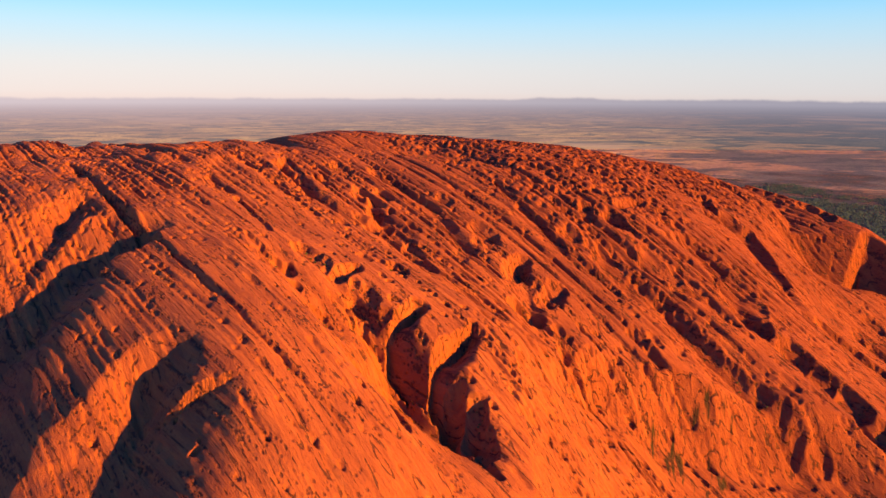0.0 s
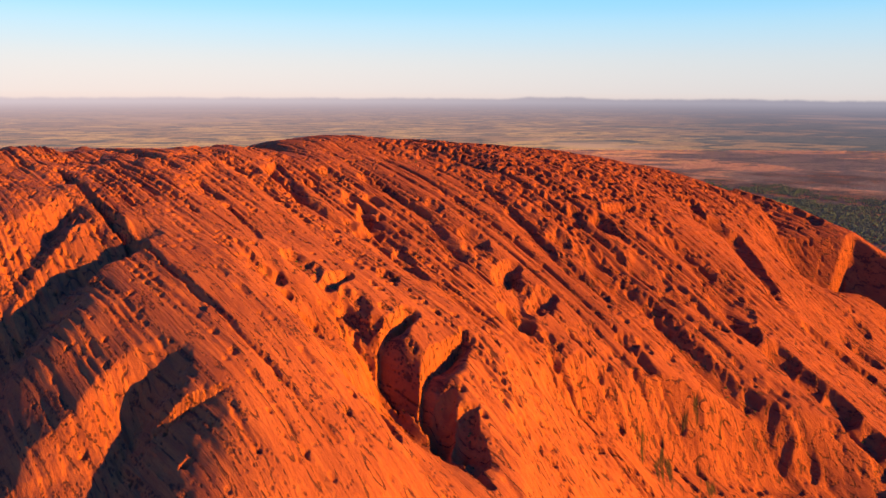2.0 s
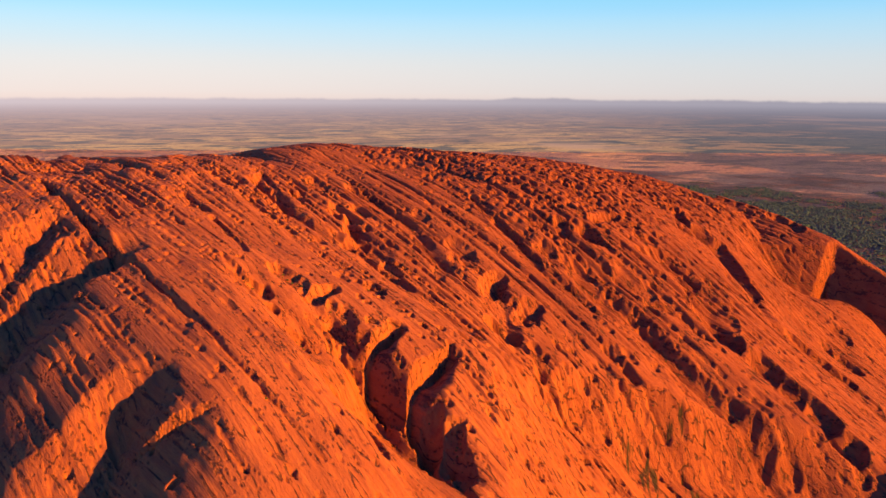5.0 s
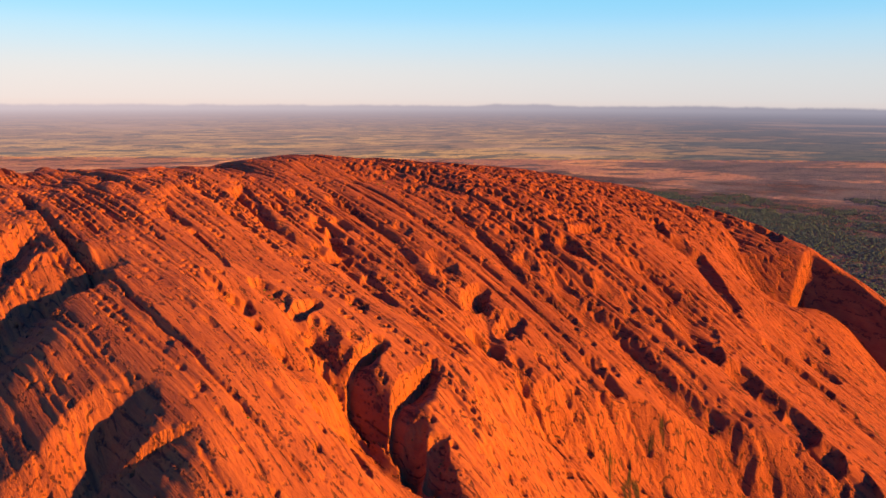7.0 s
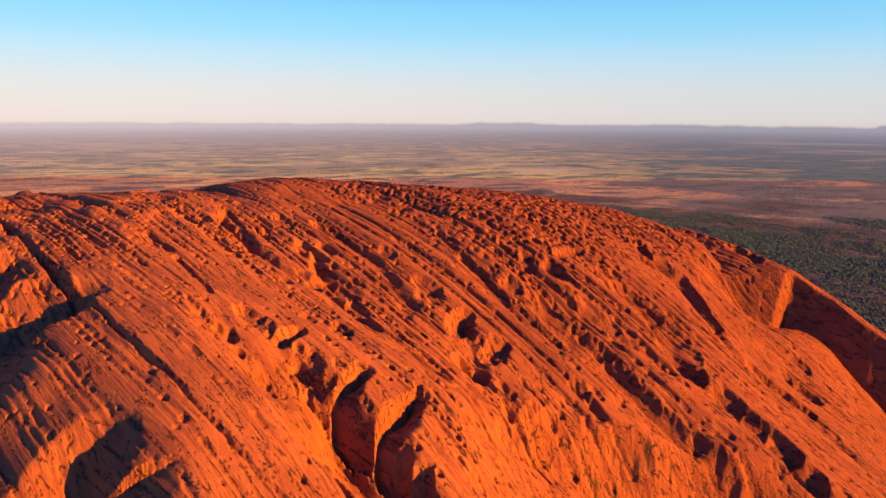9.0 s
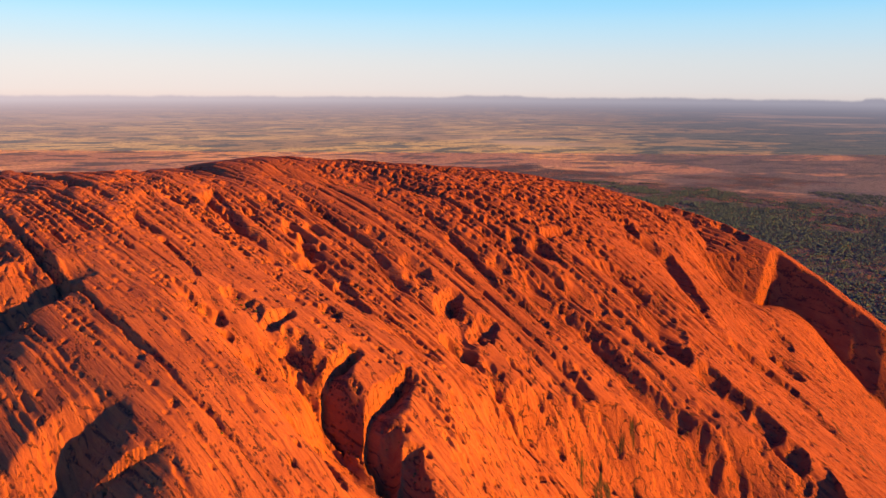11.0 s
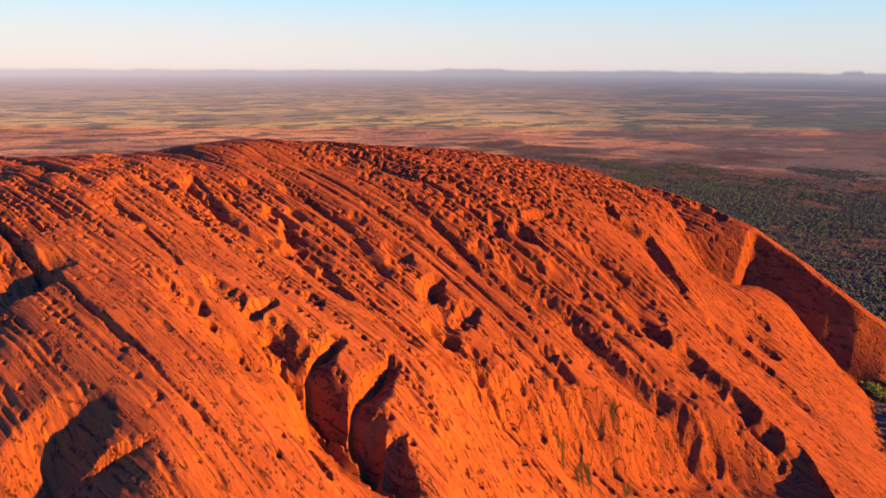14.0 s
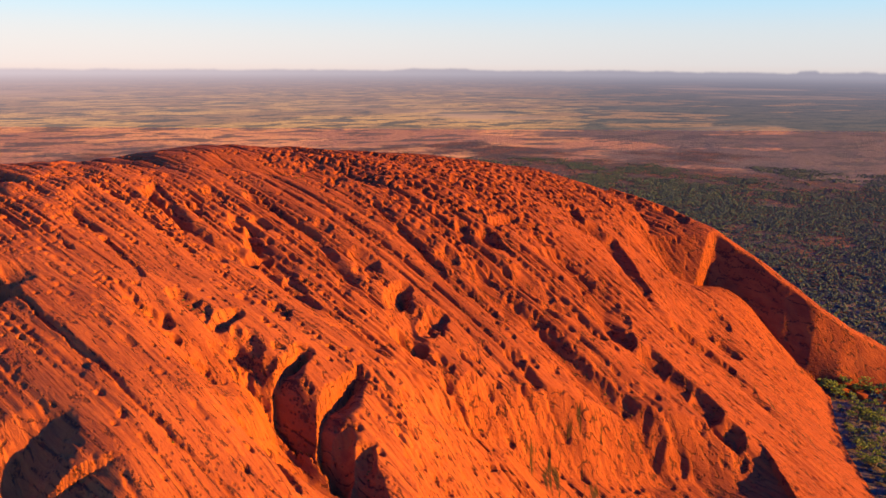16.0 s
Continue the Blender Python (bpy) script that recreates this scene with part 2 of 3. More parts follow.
leaf_mat = plain_material("grey_green_leaves", ((0.040, 0.098, 0.037), (0.125, 0.242, 0.065), (0.140, 0.218, 0.075)), 2.0)
wood_leaf_mat = plain_material("mulga_foliage", ((0.019, 0.052, 0.098), (0.053, 0.124, 0.130), (0.043, 0.095, 0.139)), 4.0)
bark_mat = plain_material("grey_bark", ((0.058, 0.052, 0.038), (0.115, 0.110, 0.082), (0.086, 0.069, 0.048)), 0.5)
shrub_mat = plain_material("dry_shrub", ((0.031, 0.046, 0.020), (0.069, 0.091, 0.034), (0.053, 0.083, 0.038)), 1.2)
boulder_mat = plain_material("fallen_sandstone", ((0.115, 0.034, 0.011), (0.219, 0.066, 0.018), (0.173, 0.048, 0.021)), 5.0)


# ---- the rock's form ----
DIP = radians(50)
CA, SA = math.cos(DIP), math.sin(DIP)


def to_beds(x, y):
    """Along the beds and across them."""
    return x * CA - y * SA, x * SA + y * CA


def from_beds(a, s):
    return a * CA + s * SA, -a * SA + s * CA


rng = np.random.default_rng(7)
TABLE = rng.random((256, 256))


def value_noise(u, v, shift=0):
    u, v = np.asarray(u, float) + shift * 17.31, np.asarray(v, float) + shift * 41.77
    i, j = np.floor(u).astype(int), np.floor(v).astype(int)
    f, g = u - i, v - j
    f, g = f * f * f * (f * (6 * f - 15) + 10), g * g * g * (g * (6 * g - 15) + 10)
    t = lambda p, q: TABLE[(i + p) % 256, (j + q) % 256]
    return (t(0, 0) * (1 - f) + t(1, 0) * f) * (1 - g) + (t(0, 1) * (1 - f) + t(1, 1) * f) * g - 0.5


def smooth(lo, hi, v):
    t = np.clip((v - lo) / (hi - lo), 0, 1)
    return t * t * (3 - 2 * t)


# control heights of the dome: rows along the beds, columns across them, every STEP metres
NET_A, NET_S, STEP = -1210.0, -40.0, 130.0
NET = [
    [321, 336, 328, 306, 281, 236, 162, 83, 19, -42, -104],
    [271, 295, 295, 299, 305, 293, 242, 175, 117, 56, -8],
    [223, 275, 293, 311, 322, 328, 303, 255, 206, 147, 80],
    [160, 250, 293, 311, 304, 314, 319, 296, 264, 212, 142],
    [76, 201, 275, 271, 262, 301, 318, 298, 285, 242, 162],
    [17, 180, 267, 235, 218, 261, 287, 265, 261, 232, 129],
    [20, 180, 233, 209, 165, 189, 229, 189, 205, 190, 47],
    [30, 151, 166, 139, 96, 113, 147, 92, 112, 79, -74],
    [-15, 49, 60, 49, 41, 61, 70, 22, -3, -40, -150],
    [-90, -53, -39, -38, -32, -13, -3, -41, -80, -114, -192],
    [-174, -148, -133, -126, -119, -111, -113, -135, -152, -181, -239],
]


def tent(t):
    t = np.abs(t)
    return np.where(t < 1, 2 / 3 - t * t + t ** 3 / 2, np.where(t < 2, (2 - t) ** 3 / 6, 0))


def dome(a, s):
    net = np.array(NET)
    u, v = (a - NET_A) / STEP, (s - NET_S) / STEP
    cu, cv = np.clip(u, 0.5, net.shape[0] - 1.5), np.clip(v, 0.5, net.shape[1] - 1.5)
    z = np.zeros_like(u)
    for i in range(net.shape[0]):
        ti = tent(cu - i)
        for j in range(net.shape[1]):
            z += ti * tent(cv - j) * net[i, j]
    return z - ((u - cu) ** 2 + (v - cv) ** 2) * 60


def capsule(a, s, a0, s0, a1, s1):
    """How far a place lies from a line."""
    da, ds = a1 - a0, s1 - s0
    t = np.clip(((a - a0) * da + (s - s0) * ds) / (da * da + ds * ds + 1e-6), 0, 1)
    return np.hypot(a - a0 - t * da, s - s0 - t * ds)


# gullies: the floor line (along, across the beds), depth, reach to the lower and to the upper side
GULLIES = [
    ([(-464, 134), (-454, 121), (-436, 110), (-411, 91), (-370, 62), (-300, 20)], 33, 76, 76),
    ([(-664, 190), (-684, 160), (-672, 132), (-654, 112), (-650, 86), (-620, 40)], 27, 78, 60),
    ([(-790, 176), (-750, 138), (-732, 118), (-696, 102), (-684, 70)], 18, 60, 52),
    ([(-980, 420), (-915, 474), (-874, 496), (-836, 528), (-796, 556), (-752, 590), (-700, 610)], 22, 14, 74),
    ([(-450, 346), (-446, 330), (-442, 316), (-432, 309), (-418, 308), (-406, 308)], 18, 2.5, 24),
    ([(-410, 364), (-407, 350), (-404, 336), (-397, 322), (-387, 312), (-378, 310)], 23, 2.5, 30),
    ([(-660, 448), (-640, 440), (-622, 435), (-585, 429)], 12, 9, 24),
    ([(-796, 414), (-786, 410), (-760, 403), (-725, 398), (-690, 396)], 8, 9, 20),
    ([(-400, 1048), (-350, 1062), (-308, 1071), (-282, 1058), (-256, 1048), (-216, 1040), (-185, 1045), (-150, 1075)], 30, 10, 40),
]


def carve(a, s, lines):
    r = np.zeros_like(a)
    wa = a + 4.5 * value_noise(a / 30, s / 30, 21) + 1.6 * value_noise(a / 8, s / 8, 22)
    ws = s + 4.5 * value_noise(a / 30, s / 30, 23) + 1.6 * value_noise(a / 8, s / 8, 24)
    for line, deep, lower, upper in lines:
        best = np.full_like(a, 1e9)
        side, grown, gone = np.zeros_like(a), np.zeros_like(a), 0.0
        for (a0, s0), (a1, s1) in zip(line, line[1:]):
            d = capsule(wa, ws, a0, s0, a1, s1)
            nearer = d < best
            best = np.where(nearer, d, best)
            long = math.hypot(a1 - a0, s1 - s0)
            grown = np.where(nearer, gone + np.clip(((wa - a0) * (a1 - a0) + (ws - s0) * (s1 - s0)) / long, 0, long), grown)
            gone += long
            side = np.where(nearer, (a1 - a0) * (ws - s0) - (s1 - s0) * (wa - a0), side)
        q = best / (np.where(side > 0, upper, lower) * (0.55 + 0.45 * smooth(0, 24, grown)))      # narrow at the head
        r = np.minimum(r, -deep * (0.3 * smooth(1, 0, q) + 0.7 * np.clip(1 - q, 0, 1) ** 1.2))
    return r


# long valleys between the great ribs, steep on their upper side
VALLEYS = [
    ([(-396, 720), (-370, 717), (-335, 697), (-282, 693), (-228, 693)], 9, 32, 16),
    ([(-466, 609), (-422, 611), (-383, 617), (-324, 612), (-293, 612), (-253, 627)], 10, 26, 13),
    ([(-359, 814), (-309, 820), (-251, 828), (-211, 818)], 10, 26, 13),
    ([(-482, 880), (-436, 873), (-372, 840), (-324, 807)], 9, 24, 13),
    ([(-557, 302), (-515, 304), (-461, 309), (-413, 305), (-359, 294)], 5, 16, 10),
    ([(-938, 209), (-765, 203), (-611, 199), (-502, 200)], 4, 14, 7),
    ([(-573, 596), (-487, 578), (-427, 589)], 6, 18, 9),
    ([(-632, 413), (-580, 418), (-500, 411), (-441, 421)], 8, 24, 12),
    ([(-494, 519), (-420, 465), (-380, 474), (-363, 496)], 8, 26, 14),
    ([(-721, 498), (-607, 500), (-537, 487)], 7, 22, 12),
    ([(-788, 407), (-691, 394), (-620, 405)], 7, 22, 12),
    ([(-512, 601), (-424, 650), (-352, 669)], 6, 24, 13),
]


def gullies(a, s):
    return carve(a, s, GULLIES) + carve(a, s, VALLEYS)


# the steep front: its upper edge (x, y), drop and width
SCARP = [(60, 575), (130, 611), (190, 616), (250, 613), (310, 608), (370, 604), (430, 590)]
SCARP_DROP = [0, 34, 52, 56, 56, 44, 10]


def scarp(a, s):
    x, y = from_beds(a, s)
    line = np.array(SCARP, float)
    top = np.interp(x, line[:, 0], line[:, 1]) + 10 * value_noise(x / 34, y / 60, 41)
    drop = np.interp(x, line[:, 0], SCARP_DROP, 0, 0)
    return -drop * smooth(-9.0, 29.0, top - y + 3 * value_noise((x + 0.5 * y) / 9, y / 60, 42))


# swells and sags of the dome: along, across, reach along, reach across, height
SWELLS = [
    (-409, 391, 90, 32, 12), (-378, 175, 50, 20, 6), (-432, 182, 40, 24, 3), (-575, 128, 34, 40, 7),
]
SAGS = [
    (-470, 285, 40, 26, -29), (-400, 285, 34, 24, -47), (-430, 306, 34, 13, -28), (-365, 306, 36, 16, -28), (-535, 278, 40, 18, -12), (-340, 290, 40, 30, -19),
    (-358, 521, 50, 20, -7), (-294, 620, 30, 30, -6), (-985, 470, 85, 38, -34), (-405, 1040, 50, 75, -52), (-320, 905, 60, 60, -15),
]


def swells(a, s):
    r = np.zeros_like(a)
    for a0, s0, ra, rs, up in SWELLS + SAGS:
        r += up * np.exp(-((a - a0) / ra) ** 2 - ((s - s0) / rs) ** 2)
    return r


# the buttress beyond the cove: its crest (along, across, height), the width and fall of its near side
BUTTRESS = [(-560, 1094, 240, 80, 0.45), (-489, 1092, 227, 80, 0.5), (-446, 1090, 216, 80, 0.6), (-405, 1090, 203, 80, 0.6), (-380, 1090, 196, 80, 0.6),
            (-372, 1096, 190, 80, 2.6), (-348, 1098, 177, 80, 3.0), (-305, 1098, 153, 80, 3.4), (-262, 1099, 128, 70, 3.5), (-221, 1104, 101, 66, 3.1),
            (-185, 1120, 76, 58, 2.0), (-140, 1142, 52, 54, 1.3), (-95, 1175, 32, 48, 0.4), (-40, 1190, 4, 40, 0.4), (10, 1200, -30, 40, 0.4)]
# the brink of the cliff at the head of the cove (along, across)
BRINK = [(-475, 930), (-456, 1012), (-446, 1030), (-424, 1046), (-405, 1057), (-380, 1072), (-372, 1076), (-368, 1000)]


def buttress(a, s):
    line = np.array(BUTTRESS, float)
    mid, top, wide, fall = (np.interp(a, line[:, 0], line[:, k]) for k in (1, 2, 3, 4))
    d = mid - s + 4 * value_noise(a / 24, s / 24, 51)
    near, away = np.clip(d, 0, None), np.clip(-d, 0, None)
    z = top - 0.2 * np.minimum(near, 9) - fall * np.clip(np.minimum(near, wide) - 9, 0, None) - 2.4 * np.clip(near - wide, 0, None)
    z -= 0.28 * away + 0.006 * away ** 2
    edge = np.interp(a, [p[0] for p in BRINK], [p[1] for p in BRINK]) + 3 * value_noise(a / 11, s / 40, 54)
    z -= 1.25 * np.clip(edge - s, 0, 36)
    bulge = smooth(0, 30, near) * smooth(-380, -270, a)
    z += (2 + 9 * bulge) * value_noise(a / 34, s / 30, 52) + 2 * value_noise(a / 19, s / 17, 53)
    return np.where((a < -560) | (a > 10), -50.0, z)


def base(a, s):
    return np.maximum(dome(a, s) + gullies(a, s) + scarp(a, s) + swells(a, s), buttress(a, s))


# hollows and joints: both ends along and across the beds, half width, depth
CHAIN_PITS_OF_THE_SHOULDER = [
    (-359, 700, -334, 698, 15.5, 9.3), (-383, 722, -355, 715, 22.6, 5.6), (-299, 702, -288, 705, 11.8, 9.5), (-275, 702, -262, 704, 11.8, 9.4),
    (-245, 704, -231, 703, 13.5, 9.5), (-213, 691, -204, 694, 13.4, 9.3), (-194, 683, -188, 681, 6.2, 3.7), (-238, 639, -234, 642, 7.8, 4.7),
    (-289, 903, -275, 902, 11.1, 6.7), (-307, 903, -294, 899, 7.8, 3.9), (-314, 953, -303, 952, 8.2, 3.3), (-433, 728, -403, 728, 19.3, 6.4),
]
UPPER_PITS = [
    (-498, 669, -487, 665, 12.3, 7.4), (-508, 698, -510, 736, 8.0, 4.0), (-525, 653, -512, 645, 7.6, 4.5), (-511, 607, -500, 608, 5.5, 3.3),
    (-487, 615, -474, 615, 5.4, 3.2), (-490, 741, -484, 747, 3.6, 2.2), (-471, 734, -460, 744, 8.0, 3.2), (-448, 707, -437, 713, 6.7, 3.4),
    (-420, 691, -412, 694, 4.2, 2.5), (-439, 655, -426, 655, 9.1, 3.6), (-420, 655, -406, 659, 7.3, 3.6), (-449, 652, -439, 662, 3.3, 1.6),
    (-399, 652, -383, 660, 6.3, 3.1), (-512, 886, -496, 878, 9.2, 5.5), (-480, 852, -467, 857, 7.8, 4.7), (-475, 882, -457, 882, 9.1, 3.7),
    (-465, 1086, -450, 1085, 10.7, 6.4), (-442, 1087, -427, 1082, 9.3, 4.7),
]
MIDDLE_PITS = [
    (-490, 502, -498, 522, 10.8, 5.4), (-450, 470, -436, 476, 10.7, 7.5), (-445, 504, -452, 525, 11.2, 5.6), (-394, 474, -386, 476, 9.0, 5.4),
    (-382, 486, -378, 490, 5.3, 2.7), (-374, 492, -369, 497, 6.9, 3.5), (-414, 486, -406, 484, 6.1, 3.0), (-372, 392, -363, 386, 3.9, 2.4),
    (-363, 391, -369, 416, 6.7, 2.0), (-353, 398, -347, 399, 3.0, 1.8), (-333, 356, -328, 361, 5.6, 2.8), (-351, 361, -345, 360, 2.8, 1.7),
    (-341, 359, -335, 358, 2.2, 1.3), (-334, 392, -329, 391, 2.3, 1.4), (-362, 557, -352, 555, 6.4, 3.8), (-353, 537, -348, 542, 5.5, 3.3),
    (-345, 545, -336, 549, 6.4, 2.5), (-336, 560, -329, 563, 5.6, 3.4), (-328, 563, -320, 565, 6.4, 3.9), (-320, 570, -312, 574, 6.5, 3.2),
    (-385, 559, -375, 560, 6.5, 3.2), (-372, 572, -363, 572, 4.9, 2.5),
]
CAVE_PITS_OF_THE_SLABS = [
    (-554, 276, -543, 278, 5.0, 3.5), (-544, 280, -536, 280, 5.6, 4.5), (-536, 265, -526, 269, 3.1, 1.9), (-521, 274, -514, 275, 4.8, 3.8),
    (-494, 274, -490, 277, 2.4, 1.9), (-491, 277, -486, 280, 4.0, 3.2), (-481, 277, -473, 277, 5.3, 2.6), (-567, 306, -548, 311, 8.1, 4.1),
    (-549, 309, -537, 311, 5.8, 2.9), (-536, 315, -524, 310, 5.0, 2.0), (-511, 316, -517, 331, 8.5, 4.7), (-495, 319, -489, 318, 4.8, 2.9),
    (-486, 321, -475, 320, 6.2, 3.7), (-485, 312, -472, 316, 6.8, 5.4), (-464, 316, -458, 316, 4.0, 3.2), (-465, 306, -468, 314, 4.7, 2.8),
    (-611, 415, -612, 432, 9.4, 4.2), (-634, 429, -640, 442, 7.9, 3.2),
]
SMALL_UPPER_PITS = [
    (-692, 452, -677, 452, 7.4, 3.7), (-678, 441, -661, 440, 6.4, 3.8), (-760, 466, -737, 464, 8.9, 3.6), (-733, 428, -713, 424, 7.6, 3.8),
    (-675, 471, -656, 470, 6.5, 3.2), (-562, 427, -539, 423, 6.4, 3.2), (-523, 419, -512, 420, 3.5, 1.7), (-601, 457, -588, 457, 5.2, 2.6),
    (-518, 375, -501, 373, 5.9, 2.9), (-541, 355, -529, 355, 4.5, 2.2), (-631, 524, -617, 525, 6.5, 2.6), (-564, 521, -545, 523, 9.6, 3.8),
    (-542, 501, -529, 506, 5.9, 3.0), (-720, 630, -696, 626, 6.4, 3.2), (-703, 610, -698, 630, 6.3, 2.5), (-750, 397, -714, 398, 6.6, 2.6),
    (-789, 404, -753, 396, 6.9, 2.7), (-575, 272, -563, 271, 4.4, 2.2),
]
ALCOVES = [
    (-452, 350, -444, 342, 6.0, 5.0), (-372, 322, -362, 314, 9.0, 6.0), (-352, 326, -340, 316, 8.5, 6.0), (-334, 318, -322, 310, 8.0, 5.0), (-350, 305, -300, 300, 4.0, 4.0),
    (-470, 300, -462, 304, 4.5, 4.0), (-458, 318, -452, 322, 4.0, 4.0), (-478, 318, -470, 322, 4.5, 4.0), (-462, 333, -458, 337, 3.5, 3.0),
]
GROOVES = [
    (-622, 602, -568, 595, 4.3, 2.2), (-568, 595, -494, 585, 4.1, 3.3), (-493, 584, -430, 593, 3.1, 1.9), (-476, 616, -430, 616, 8.0, 4.8),
    (-432, 617, -393, 624, 10.5, 6.3), (-391, 622, -333, 619, 10.3, 7.2), (-330, 617, -303, 622, 9.3, 6.5), (-302, 619, -270, 628, 10.1, 7.1),
    (-269, 627, -255, 631, 7.7, 3.8), (-320, 829, -260, 843, 9.4, 6.6), (-254, 838, -227, 833, 4.7, 1.9), (-447, 882, -384, 852, 13.3, 6.6),
]
LEFT_GROOVES = [
    (-949, 212, -782, 208, 3.0, 2.9), (-787, 207, -632, 204, 3.6, 4.0), (-626, 204, -516, 205, 2.2, 2.0), (-516, 205, -427, 205, 2.2, 1.7),
    (-427, 205, -395, 209, 2.5, 1.8), (-395, 209, -346, 215, 1.9, 1.3), (-696, 308, -604, 298, 3.6, 2.2), (-599, 273, -543, 267, 3.3, 1.6),
    (-454, 260, -423, 271, 2.8, 2.0), (-424, 271, -343, 258, 3.5, 2.8), (-497, 298, -444, 307, 2.4, 1.7), (-426, 302, -401, 304, 2.9, 2.0),
]
LONG_JOINTS = [
    (-396, 170, -357, 167, 1.9, 1.1), (-374, 169, -354, 172, 1.4, 0.7), (-599, 418, -510, 419, 3.6, 2.2), (-509, 418, -464, 428, 2.0, 1.2),
    (-625, 504, -576, 499, 5.4, 2.7), (-728, 500, -617, 506, 5.7, 2.9), (-386, 381, -360, 381, 2.3, 0.9), (-405, 434, -359, 458, 1.9, 1.0),
    (-491, 984, -451, 1001, 4.5, 2.2), (-554, 1013, -507, 989, 5.7, 2.9), (-589, 440, -491, 431, 2.2, 1.1), (-808, 425, -700, 400, 3.5, 1.4),
]
CUTS = CHAIN_PITS_OF_THE_SHOULDER + UPPER_PITS + MIDDLE_PITS + CAVE_PITS_OF_THE_SLABS + SMALL_UPPER_PITS + ALCOVES + GROOVES + LEFT_GROOVES + LONG_JOINTS


def cuts(a, s):
    wa = a + 3.5 * value_noise(a / 9, s / 9, 5) + 1.6 * value_noise(a / 3.5, s / 3.5, 6)
    ws = s + 3.5 * value_noise(a / 12, s / 9, 7) + 1.6 * value_noise(a / 3.5, s / 3.0, 8)
    r = np.zeros_like(a)
    for a0, s0, a1, s1, w, d in CUTS:
        w = 1.12 * w
        reach = w * 1.5 + 8
        m = (a > min(a0, a1) - reach) & (a < max(a0, a1) + reach) & (s > min(s0, s1) - reach) & (s < max(s0, s1) + reach)
        q = capsule(wa[m], ws[m], a0, s0, a1, s1) / w
        r[m] = np.minimum(r[m], -1.9 * d * np.clip(1 - q ** 2.6, 0, 1))
    return r


# bedding: slabs of uneven width with joints between them
edges = np.cumsum(rng.choice([4.5, 6.0, 8.0, 11.0, 15.0, 21.0], 260, p=[0.2, 0.25, 0.2, 0.15, 0.12, 0.08])) - 400.0
LIFT = rng.normal(0, 1, 260)
JOINT = rng.random(260) ** 1.4


def pit_field(a, s, long, wide, share, seed):
    """Steep-walled pits, one at most in each cell of the beds; 1 at their floor."""
    row = np.floor(s / wide).astype(int)
    u = a / long + TABLE[(row * 29 + seed) % 256, 3]
    col = np.floor(u).astype(int)
    chance = lambda k: TABLE[(col * 7 + row * 13 + seed * 5 + k * 61) % 256, (row * 11 + col * 3 + seed * 17 + k * 37) % 256]
    size = 0.20 + 0.20 * chance(3)
    q = np.hypot((u - col - 0.36 - 0.28 * chance(1)) / size, (s / wide - row - 0.38 - 0.24 * chance(2)) / (size + 0.05))
    return (chance(4) < share) * np.clip(1 - q ** 2.2, 0, 1)


